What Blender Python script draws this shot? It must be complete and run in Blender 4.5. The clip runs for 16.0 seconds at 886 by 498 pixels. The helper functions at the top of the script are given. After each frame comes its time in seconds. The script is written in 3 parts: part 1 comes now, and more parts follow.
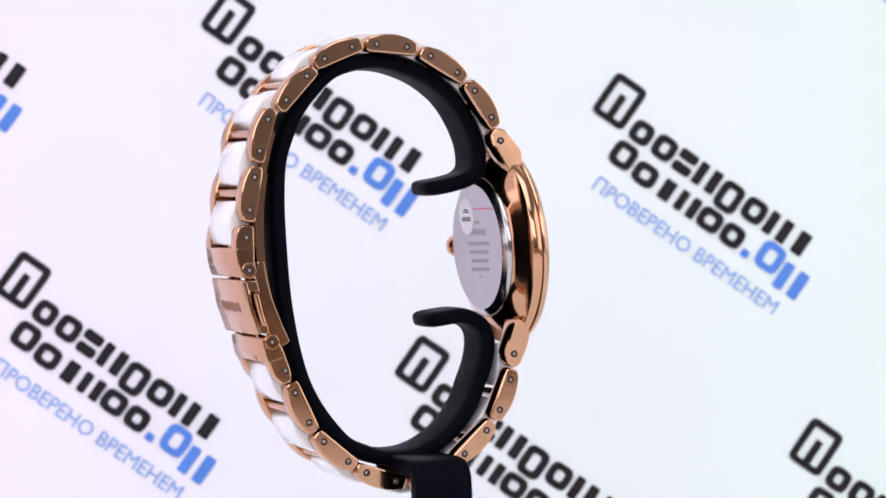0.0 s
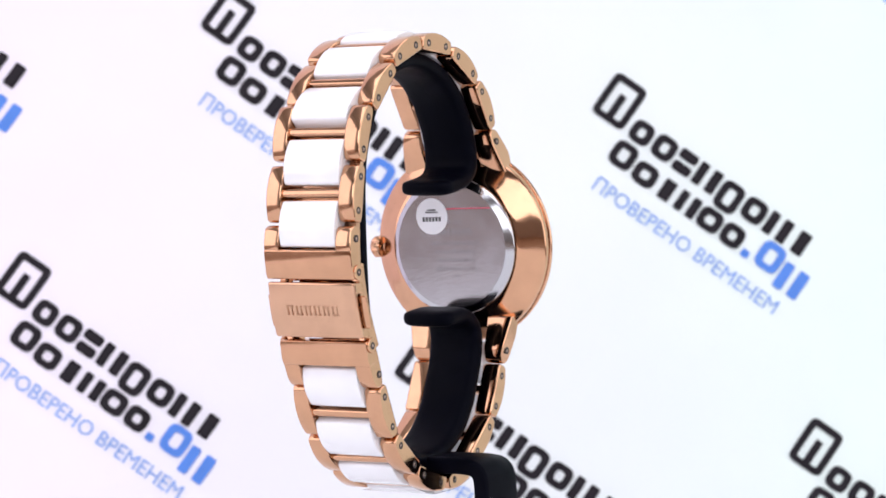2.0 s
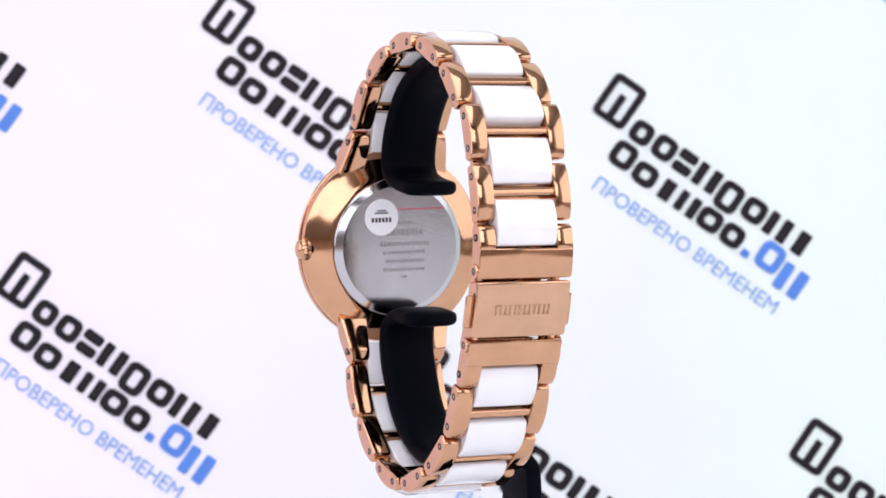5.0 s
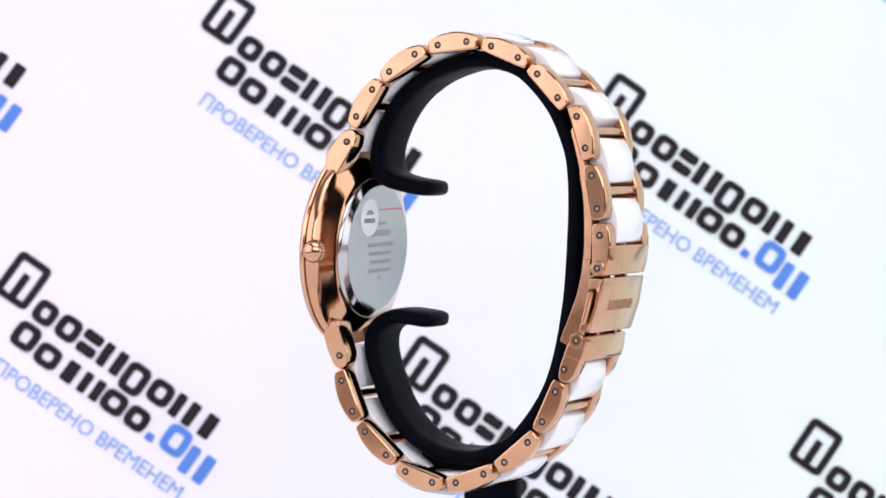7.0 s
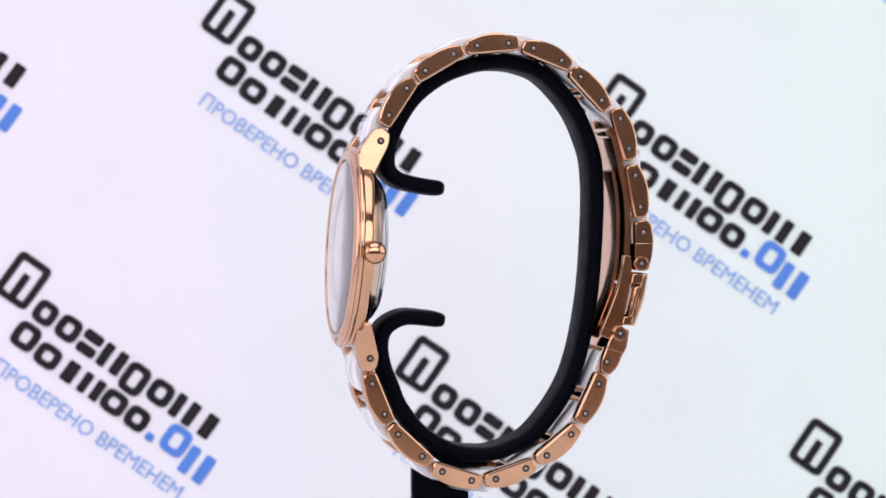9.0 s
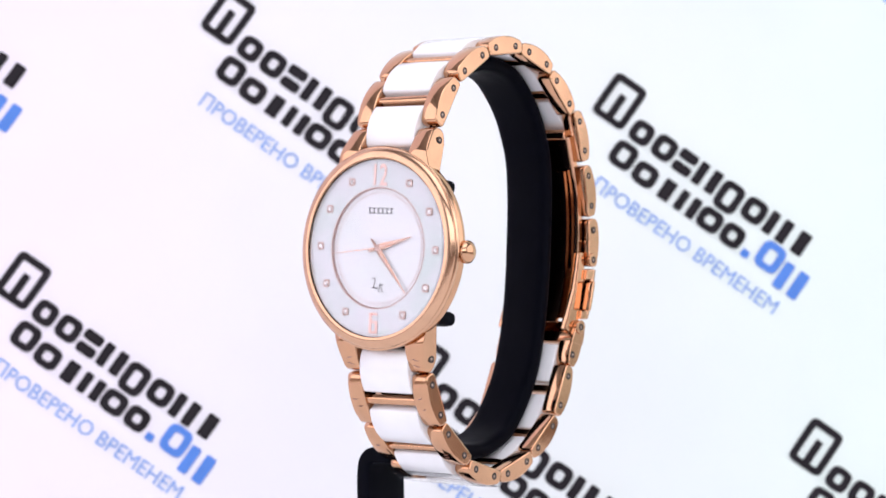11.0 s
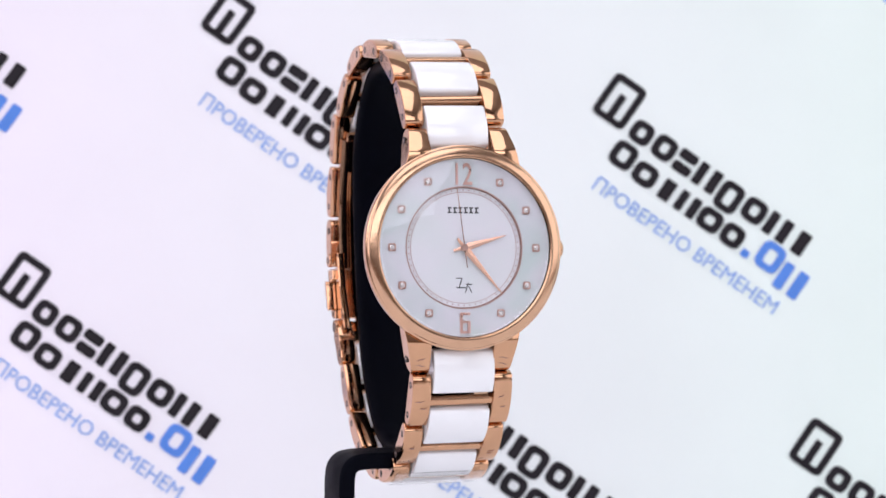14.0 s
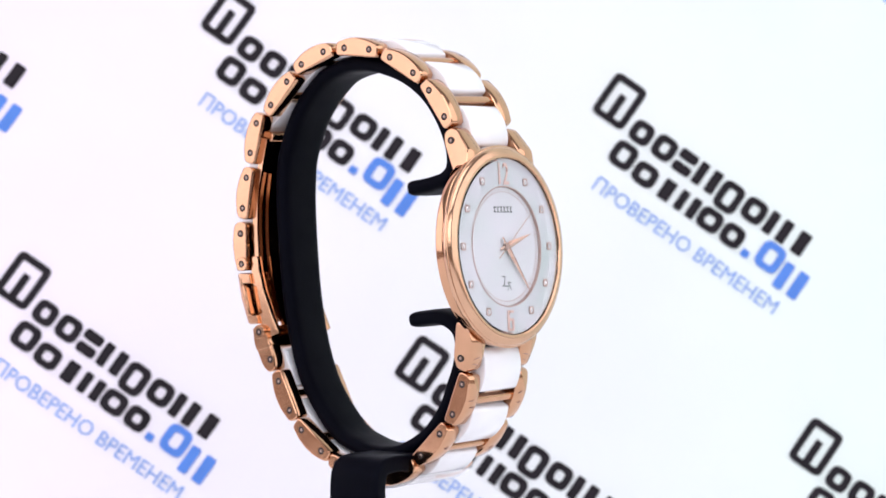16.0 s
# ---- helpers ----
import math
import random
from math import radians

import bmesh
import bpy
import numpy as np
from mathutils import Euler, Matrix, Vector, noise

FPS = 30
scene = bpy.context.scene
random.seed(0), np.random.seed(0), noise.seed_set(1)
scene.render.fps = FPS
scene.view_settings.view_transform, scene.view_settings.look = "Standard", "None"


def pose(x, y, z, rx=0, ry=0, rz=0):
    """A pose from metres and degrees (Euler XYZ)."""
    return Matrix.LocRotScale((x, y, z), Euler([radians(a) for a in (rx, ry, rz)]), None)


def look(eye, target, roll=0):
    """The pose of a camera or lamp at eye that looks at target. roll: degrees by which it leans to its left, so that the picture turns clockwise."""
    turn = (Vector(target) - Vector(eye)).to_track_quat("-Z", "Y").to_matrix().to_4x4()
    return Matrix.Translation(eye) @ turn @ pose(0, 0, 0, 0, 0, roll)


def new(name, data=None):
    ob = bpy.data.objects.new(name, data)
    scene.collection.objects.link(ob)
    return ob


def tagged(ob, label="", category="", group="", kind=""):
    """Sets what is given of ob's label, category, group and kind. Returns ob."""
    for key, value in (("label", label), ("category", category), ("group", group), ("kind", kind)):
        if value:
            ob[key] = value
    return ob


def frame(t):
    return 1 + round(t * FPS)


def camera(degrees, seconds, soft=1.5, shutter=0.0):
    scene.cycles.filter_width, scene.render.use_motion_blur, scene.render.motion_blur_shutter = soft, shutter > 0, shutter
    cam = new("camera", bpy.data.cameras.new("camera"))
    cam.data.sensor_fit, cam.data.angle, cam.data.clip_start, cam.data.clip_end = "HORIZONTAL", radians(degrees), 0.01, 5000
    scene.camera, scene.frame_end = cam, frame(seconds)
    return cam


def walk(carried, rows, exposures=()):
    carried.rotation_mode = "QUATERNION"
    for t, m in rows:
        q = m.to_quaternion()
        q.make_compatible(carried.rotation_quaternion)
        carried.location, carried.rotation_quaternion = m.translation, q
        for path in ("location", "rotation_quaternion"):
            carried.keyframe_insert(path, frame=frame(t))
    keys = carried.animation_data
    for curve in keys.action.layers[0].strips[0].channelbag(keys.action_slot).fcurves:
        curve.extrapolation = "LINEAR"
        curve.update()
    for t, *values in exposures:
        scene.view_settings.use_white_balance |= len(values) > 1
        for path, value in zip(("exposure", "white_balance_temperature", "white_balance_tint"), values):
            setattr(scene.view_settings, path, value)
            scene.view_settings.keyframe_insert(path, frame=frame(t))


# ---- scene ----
MM = 0.001

# ---- camera: it stands still on a tripod, the watch turns before it ----
cam = camera(18.17, 16.0, soft=1.6)
EYE = Vector((0.0, -0.4775, 0.090))
AIM = Vector((0.00254, 0.0, 0.0778))
cam.data.dof.use_dof = True
cam.data.dof.focus_distance = 0.462
cam.data.dof.aperture_fstop = 40.0
STILL = look(EYE, AIM, -0.458)
walk(cam, [(0.0, STILL), (16.0, STILL)], exposures=[(0.0, 0.28), (0.5, 0.36), (1.0, 0.37), (2.5, 0.39), (3.0, 0.29), (3.5, 0.09), (4.0, 0.19), (6.5, 0.42), (7.0, 0.38), (7.5, 0.36), (8.0, 0.20), (9.0, 0.20), (11.5, 0.39), (12.0, 0.26), (12.5, 0.14), (13.0, 0.05), (13.5, 0.09), (14.0, 0.21), (14.5, 0.39), (16.0, 0.40)])

# degrees of turn of the revolving stand, second by second
TURN = [(0.0, -158.2), (0.5, -148.3), (1.0, -139.2), (1.5, -130.8), (2.0, -121.4), (2.5, -111.1), (3.0, -101.3), (3.5, -92.1), (4.0, -83.7),
        (4.5, -74.2), (5.0, -64.8), (5.5, -55.5), (6.0, -46.0), (6.5, -36.5), (7.0, -27.1), (7.5, -17.0), (8.0, -7.4), (8.5, 1.9),
        (9.0, 10.5), (9.5, 20.3), (10.0, 30.2), (10.5, 40.2), (11.0, 50.2), (11.5, 60.2), (12.0, 69.5), (12.5, 79.6), (13.0, 89.8),
        (13.5, 99.1), (14.0, 107.7), (14.5, 116.8), (15.0, 126.2), (15.5, 134.9), (16.0, 143.8)]

# ---- light: unseen stand-in soft lamps over, before and beside the table ----
world = bpy.data.worlds.new("world")
scene.world = world
world.use_nodes = True
world.node_tree.nodes["Background"].inputs[0].default_value = (0.75, 0.78, 0.85, 1)
world.node_tree.nodes["Background"].inputs[1].default_value = 0.25


def soft_lamp(name, eye, target, sx, sy, power, colour):
    d = bpy.data.lights.new(name, "AREA")
    d.shape, d.size, d.size_y, d.energy, d.color = "RECTANGLE", sx, sy, power, colour
    ob = new(name, d)
    ob.matrix_world = look(eye, target)
    return ob


soft_lamp("lamp_above", (0.0, -0.40, 1.0), (0, 0.0, 0.08), 1.0, 0.9, 5.2, (0.885, 0.90, 1.0))
soft_lamp("lamp_front", (0.0, -1.25, 0.56), (0, 0.0, 0.24), 1.8, 0.55, 6.8, (0.90, 0.91, 1.0))
soft_lamp("lamp_side", (-0.97, -0.22, 0.42), (0, -0.22, 0.30), 1.3, 0.8, 4.2, (0.945, 0.89, 1.0))
soft_lamp("lamp_side", (0.97, -0.22, 0.42), (0, -0.22, 0.30), 1.3, 0.8, 3.8, (0.92, 0.92, 0.985))


# ---- materials ----
def material(name, colour, rough, metal=0.0, vary=0.0, scale=400.0, bump=0.0, bump_scale=900.0, rough_vary=0.0, coat=0.0, tint=None, shine=0.5):
    m = bpy.data.materials.new(name)
    m.use_nodes = True
    nt = m.node_tree
    b = nt.nodes["Principled BSDF"]
    b.inputs["Base Color"].default_value = (*colour, 1)
    b.inputs["Roughness"].default_value = rough
    b.inputs["Metallic"].default_value = metal
    b.inputs["Specular IOR Level"].default_value = shine
    b.inputs["Coat Weight"].default_value = coat
    b.inputs["Coat Roughness"].default_value = 0.04
    tc = nt.nodes.new("ShaderNodeTexCoord")

    def grain(s, detail=4.0):
        n = nt.nodes.new("ShaderNodeTexNoise")
        n.inputs["Scale"].default_value, n.inputs["Detail"].default_value = s, detail
        nt.links.new(tc.outputs["Object"], n.inputs["Vector"])
        return n
    if vary:
        n = grain(scale)
        mix = nt.nodes.new("ShaderNodeMix")
        mix.data_type = "RGBA"
        other = tint or [c * (1 - vary) for c in colour]
        mix.inputs[6].default_value = (*colour, 1)
        mix.inputs[7].default_value = (*other, 1)
        ramp = nt.nodes.new("ShaderNodeMapRange")
        ramp.inputs[1].default_value, ramp.inputs[2].default_value = 0.35, 0.7
        nt.links.new(n.outputs["Fac"], ramp.inputs[0])
        nt.links.new(ramp.outputs[0], mix.inputs[0])
        nt.links.new(mix.outputs[2], b.inputs["Base Color"])
    if rough_vary:
        n = grain(scale * 0.6)
        ramp = nt.nodes.new("ShaderNodeMapRange")
        ramp.inputs[1].default_value, ramp.inputs[2].default_value = 0.3, 0.7
        ramp.inputs[3].default_value, ramp.inputs[4].default_value = max(0.0, rough - rough_vary), rough + rough_vary
        nt.links.new(n.outputs["Fac"], ramp.inputs[0])
        nt.links.new(ramp.outputs[0], b.inputs["Roughness"])
    if bump:
        n = grain(bump_scale, 6.0)
        bp = nt.nodes.new("ShaderNodeBump")
        bp.inputs["Strength"].default_value, bp.inputs["Distance"].default_value = bump, 0.0004
        nt.links.new(n.outputs["Fac"], bp.inputs["Height"])
        nt.links.new(bp.outputs[0], b.inputs["Normal"])
    return m


GOLD = material("rose_gold", (0.645, 0.365, 0.218), 0.095, 1.0, 0.10, 260, 0.012, 500, 0.04)
GOLD_SATIN = material("satin_rose_gold", (0.64, 0.40, 0.35), 0.30, 1.0, 0.10, 300, 0.03, 1500, 0.06)
GOLD_BRUSHED = material("brushed_rose_gold", (0.67, 0.408, 0.262), 0.17, 1.0, 0.10, 300, 0.03, 1500, 0.05)
STEEL = material("polished_steel", (0.54, 0.54, 0.56), 0.14, 1.0, 0.08, 200, 0.02, 800, 0.04)
STEEL_BACK = material("brushed_steel", (0.46, 0.45, 0.47), 0.13, 1.0, 0.06, 300, 0.02, 2500, 0.03)
CERAMIC = material("white_ceramic", (0.86, 0.86, 0.88), 0.10, 0.0, 0.03, 200, 0.0, 900, 0.03, coat=0.6)
RUBBER = material("black_plastic", (0.0015, 0.0018, 0.0048), 0.5, 0.0, 0.25, 300, 0.06, 1800, 0.08, shine=0.035)
PEARL = material("mother_of_pearl", (0.585, 0.565, 0.61), 0.22, 0.0, 0.2, 110, 0.0, 900, 0.05, tint=(0.53, 0.55, 0.565))
PEARL_RIM = material("grey_mother_of_pearl", (0.51, 0.495, 0.54), 0.24, 0.0, 0.2, 130, 0.0, 900, 0.05, tint=(0.40, 0.455, 0.455))
HAND_GOLD = material("hand_rose_gold", (0.66, 0.40, 0.30), 0.2, 1.0, 0.08, 300)
RING = material("dark_rose_ring", (0.36, 0.22, 0.19), 0.4, 0.7, 0.1, 600)
PAPER = material("white_banner", (0.84, 0.84, 0.85), 0.55, 0.0, 0.025, 30, 0.03, 700, 0.05)
INK = material("black_print", (0.021, 0.017, 0.021), 0.6, 0.0, 0.3, 200, shine=0.12)
BLUE = material("blue_print", (0.10, 0.24, 0.68), 0.6, 0.0, 0.1, 200, shine=0.15)
PALE_BLUE = material("pale_blue_print", (0.25, 0.40, 0.76), 0.6, 0.0, 0.1, 200, shine=0.15)
TABLE = material("dark_table", (0.15, 0.065, 0.024), 0.5, 0.0, 0.3, 12, 0.05, 200, 0.1)
DIM_WALL = material("dim_wall", (0.36, 0.31, 0.29), 0.7, 0.0, 0.2, 3, 0.05, 60)
WALL = material("pale_wall", (0.58, 0.58, 0.59), 0.7, 0.0, 0.06, 3, 0.05, 60)
HOLE_SHADE = material("hole_shade", (0.022, 0.012, 0.010), 0.5, 0.2, 0.2, 500)
PIN_METAL = material("dull_pin_metal", (0.40, 0.29, 0.24), 0.22, 1.0, 0.3, 900)
ENGRAVE = material("etched_mark", (0.33, 0.32, 0.33), 0.24, 1.0, 0.2, 900)
ENGRAVE_GOLD = material("etched_gold_mark", (0.56, 0.335, 0.21), 0.30, 1.0, 0.2, 900)
STICKER = material("white_sticker", (0.85, 0.85, 0.87), 0.3, 0.0, 0.03, 300)
RED = material("red_film_edge", (0.70, 0.03, 0.10), 0.35, 0.0, 0.1, 300)
STONE = material("cut_stone", (0.74, 0.70, 0.70), 0.06, 0.7, 0.35, 1500, 0.6, 1800)
PRINT = material("dark_dial_print", (0.03, 0.03, 0.035), 0.5, 0.0, 0.2, 900)



def banner_colour_cast():
    """Printed white vinyl. The camera's faint lilac to mint colour cast along its length is painted into the base
    colour.
    """
    m = material("white_banner_cast", (0.84, 0.84, 0.85), 0.55, 0.0, 0.025, 30, 0.03, 700, 0.05)
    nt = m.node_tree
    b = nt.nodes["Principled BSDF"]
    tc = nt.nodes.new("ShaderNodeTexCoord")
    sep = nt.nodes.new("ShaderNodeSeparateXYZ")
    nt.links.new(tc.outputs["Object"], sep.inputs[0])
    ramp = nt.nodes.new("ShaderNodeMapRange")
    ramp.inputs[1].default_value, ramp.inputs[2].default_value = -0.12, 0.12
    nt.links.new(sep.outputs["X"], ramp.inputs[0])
    # colour cast from left to right, multiplied into the white
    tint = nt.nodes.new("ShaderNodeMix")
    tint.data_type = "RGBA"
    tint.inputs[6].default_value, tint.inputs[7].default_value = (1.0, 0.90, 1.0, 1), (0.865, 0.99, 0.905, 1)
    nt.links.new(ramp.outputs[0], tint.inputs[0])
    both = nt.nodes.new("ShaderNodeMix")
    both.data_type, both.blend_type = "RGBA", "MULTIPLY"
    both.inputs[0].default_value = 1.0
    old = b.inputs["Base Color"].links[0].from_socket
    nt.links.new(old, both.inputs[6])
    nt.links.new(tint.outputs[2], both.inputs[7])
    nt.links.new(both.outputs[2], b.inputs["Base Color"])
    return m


CAST_BANNER = banner_colour_cast()

GLASS = bpy.data.materials.new("crystal_glass")
GLASS.use_nodes = True
gb = GLASS.node_tree.nodes["Principled BSDF"]
gb.inputs["Base Color"].default_value = (1.0, 1.0, 1.0, 1)
gb.inputs["Roughness"].default_value = 0.0
gb.inputs["IOR"].default_value = 1.5
gb.inputs["Specular IOR Level"].default_value = 0.2
gb.inputs["Transmission Weight"].default_value = 1.0


# ---- mesh helpers (all in millimetres, scaled to metres when linked) ----
def part(name, bm, mat, parent=None, label="", smooth=35, frame_of=None):
    """Links a bmesh in millimetres as one mesh object; frame_of places it in its parent's space."""
    me = bpy.data.meshes.new(name)
    bmesh.ops.scale(bm, vec=(MM, MM, MM), verts=bm.verts)
    bmesh.ops.recalc_face_normals(bm, faces=bm.faces)
    for f in bm.faces:
        f.smooth = True
    for e in bm.edges:
        if len(e.link_faces) == 2 and e.calc_face_angle(0) > radians(smooth):
            e.smooth = False
    bm.to_mesh(me)
    bm.free()
    for m in (mat if isinstance(mat, (list, tuple)) else [mat]):
        me.materials.append(m)
    ob = new(name, me)
    ob.parent = parent
    if frame_of is not None:
        ob.matrix_basis = frame_of
    if label:
        tagged(ob, label)
    return ob


def again(ob, m, parent=None):
    """Another object on the same mesh."""
    o = new(ob.name.split(".")[0], ob.data)
    o.parent = parent or ob.parent
    o.matrix_basis = m
    if "label" in ob:
        o["label"] = ob["label"]
    return o


def area2(pts):
    return 0.5 * sum(a[0] * b[1] - b[0] * a[1] for a, b in zip(pts, pts[1:] + pts[:1]))


def inset(pts, d):
    """A closed outline moved inwards by d."""
    out, n = [], len(pts)
    s = 1 if area2(pts) > 0 else -1
    for i in range(n):
        p0, p1, p2 = Vector(pts[i - 1]), Vector(pts[i]), Vector(pts[(i + 1) % n])
        d1, d2 = (p1 - p0).normalized(), (p2 - p1).normalized()
        n1, n2 = Vector((-d1.y, d1.x)) * s, Vector((-d2.y, d2.x)) * s
        k = (n1 + n2)
        k = k / max(k.length_squared, 0.5) * 2
        out.append(tuple(p1 + k * d))
    return out


def rounded(pts, radius, steps=4):
    """A closed outline with its corners rounded."""
    out, n = [], len(pts)
    for i in range(n):
        p0, p1, p2 = Vector(pts[i - 1]), Vector(pts[i]), Vector(pts[(i + 1) % n])
        r = min(radius, 0.45 * (p0 - p1).length, 0.45 * (p2 - p1).length)
        a, c = p1 + (p0 - p1).normalized() * r, p1 + (p2 - p1).normalized() * r
        for k in range(steps + 1):
            t = k / steps
            out.append(tuple((1 - t) ** 2 * a + 2 * t * (1 - t) * p1 + t * t * c))
    return out


def prism(bm, pts, h0, h1, bevel=0.2, put=None, index=0):
    """A slab with the outline pts (in a plane) from height h0 to h1, edges chamfered in two steps; put maps (u, v, h) to the mesh."""
    put = put or (lambda u, v, h: (u, v, h))
    inner, mid = inset(pts, bevel), inset(pts, bevel * 0.3)
    rows = [(inner, h0), (mid, h0 + bevel * 0.3), (pts, h0 + bevel), (pts, h1 - bevel), (mid, h1 - bevel * 0.3), (inner, h1)] if bevel else [(pts, h0), (pts, h1)]
    rings = [[bm.verts.new(put(u, v, h)) for u, v in line] for line, h in rows]
    n = len(pts)
    faces = []
    for a, b in zip(rings, rings[1:]):
        for i in range(n):
            faces.append(bm.faces.new((a[i], a[(i + 1) % n], b[(i + 1) % n], b[i])))
    for cap in (rings[0][::-1], rings[-1]):
        faces.append(bm.faces.new(cap))
        for e in faces[-1].edges:
            e.smooth = False
    for f in faces:
        f.material_index = index
    return bm


def lathe(bm, profile, steps=96, close=False, wave=0.0, waves=0, index=0):
    """Turns (radius, height) points about the z axis."""
    rings = []
    for r, z in profile:
        if r < 1e-6:
            rings.append([bm.verts.new((0, 0, z))])
        else:
            ring = []
            for i in range(steps):
                a = 2 * math.pi * i / steps
                k = r * (1 + wave * (0.5 + 0.5 * math.cos(waves * a))) if waves else r
                ring.append(bm.verts.new((k * math.cos(a), k * math.sin(a), z)))
            rings.append(ring)
    pairs = list(zip(rings, rings[1:])) + ([(rings[-1], rings[0])] if close else [])
    for a, b in pairs:
        for i in range(steps):
            j = (i + 1) % steps
            if len(a) == 1 and len(b) == 1:
                continue
            if len(a) == 1:
                f = bm.faces.new((a[0], b[j], b[i]))
            elif len(b) == 1:
                f = bm.faces.new((a[i], a[j], b[0]))
            else:
                f = bm.faces.new((a[i], a[j], b[j], b[i]))
            f.material_index = index
    return bm


def disc(bm, r, z0, z1, cx=0.0, cy=0.0, steps=24, bevel=0.0, index=0):
    pts = [(cx + r * math.cos(2 * math.pi * i / steps), cy + r * math.sin(2 * math.pi * i / steps)) for i in range(steps)]
    return prism(bm, pts, z0, z1, bevel, index=index)


def block(bm, x0, x1, y0, y1, z0, z1, bevel=0.1, radius=0.0):
    pts = [(x0, y0), (x1, y0), (x1, y1), (x0, y1)]
    return prism(bm, rounded(pts, radius) if radius else pts, z0, z1, bevel)


def spline(pts, n):
    """A smooth open line through pts, n points a stretch."""
    out = []
    for i in range(len(pts) - 1):
        p0, p1, p2, p3 = [Vector(pts[min(max(j, 0), len(pts) - 1)]) for j in (i - 1, i, i + 1, i + 2)]
        for k in range(n):
            t = k / n
            out.append(0.5 * ((2 * p1) + (p2 - p0) * t + (2 * p0 - 5 * p1 + 4 * p2 - p3) * t * t + (3 * p1 - p0 - 3 * p2 + p3) * t ** 3))
    return out + [Vector(pts[-1])]


def sweep(bm, line, section):
    """Carries a cross-section (across, thick) along a line in the x-z plane; across runs along y. section may be a function of the share of the way."""
    rings = []
    n = len(line)
    for i, p in enumerate(line):
        d = (line[min(i + 1, n - 1)] - line[max(i - 1, 0)]).normalized()
        nrm = Vector((-d.y, d.x))
        sec = section(i / (n - 1))
        rings.append([bm.verts.new((p.x + nrm.x * h, y, p.y + nrm.y * h)) for y, h in sec])
    m = len(rings[0])
    for a, b in zip(rings, rings[1:]):
        for i in range(m):
            bm.faces.new((a[i], a[(i + 1) % m], b[(i + 1) % m], b[i]))
    bm.faces.new(rings[0][::-1])
    bm.faces.new(rings[-1])
    return bm


def words(text, size, mat, name, parent, m, wide=1.0, thick=0.02, label="", bold=0.0):
    """Writing in the built-in font as a mesh, size in millimetres of capital height, centred."""
    c = bpy.data.curves.new(name, "FONT")
    c.body, c.align_x, c.align_y, c.size, c.extrude, c.resolution_u, c.offset = text, "CENTER", "CENTER", 1.0, 0.0, 3, bold
    tmp = bpy.data.objects.new(name, c)
    scene.collection.objects.link(tmp)
    bpy.context.view_layer.update()
    me = bpy.data.meshes.new_from_object(tmp.evaluated_get(bpy.context.evaluated_depsgraph_get()))
    bpy.data.objects.remove(tmp)
    bm = bmesh.new()
    bm.from_mesh(me)
    ys = [v.co.y for v in bm.verts] or [0, 1]
    xs = [v.co.x for v in bm.verts] or [0, 1]
    k = size / (max(ys) - min(ys))
    cx, cy = (max(xs) + min(xs)) / 2, (max(ys) + min(ys)) / 2
    for v in bm.verts:
        v.co = Vector(((v.co.x - cx) * k * wide, (v.co.y - cy) * k, 0))
    got = bmesh.ops.extrude_face_region(bm, geom=list(bm.faces))
    for v in got["geom"]:
        if isinstance(v, bmesh.types.BMVert):
            v.co.z += thick
    return part(name, bm, mat, parent, label, 20, m)


# ---- the place: table, room and printed backdrop ----
def slab(name, x0, x1, y0, y1, z0, z1, mat, label, category):
    bm = bmesh.new()
    block(bm, x0, x1, y0, y1, z0, z1, 0)
    return tagged(part(name, bm, mat), label, category, kind="structure")


slab("floor", -1100, 1100, -1400, 450, -30, 0, TABLE, "dark table surface under the revolving watch stand", "table")
slab("wall_north", -1100, 1100, 450, 470, -30, 1200, DIM_WALL, "plain warm grey wall behind the backdrop", "wall")
slab("wall_south", -1100, 1100, -1420, -1400, -30, 1200, DIM_WALL, "plain warm grey wall facing the watch", "wall")
slab("wall_west", -1120, -1100, -1420, 470, -30, 1200, WALL, "plain pale side wall of the room", "wall")
slab("wall_east", 1100, 1120, -1420, 470, -30, 1200, WALL, "plain pale side wall of the room", "wall")
slab("ceiling", -1120, 1120, -1420, 470, 1200, 1220, WALL, "plain pale ceiling over the table", "ceiling")

BACK_Y = 130.0
# known only from reflections; enlarged, unseen, to bounce light onto the backdrop's foot
slab("table_sheet", -420, 420, -420, 116, 0, 0.8, PAPER, "white paper sheet lying on the table under the stand", "paper sheet").matrix_basis = pose(0, 0, 0, 0, 0, 4)


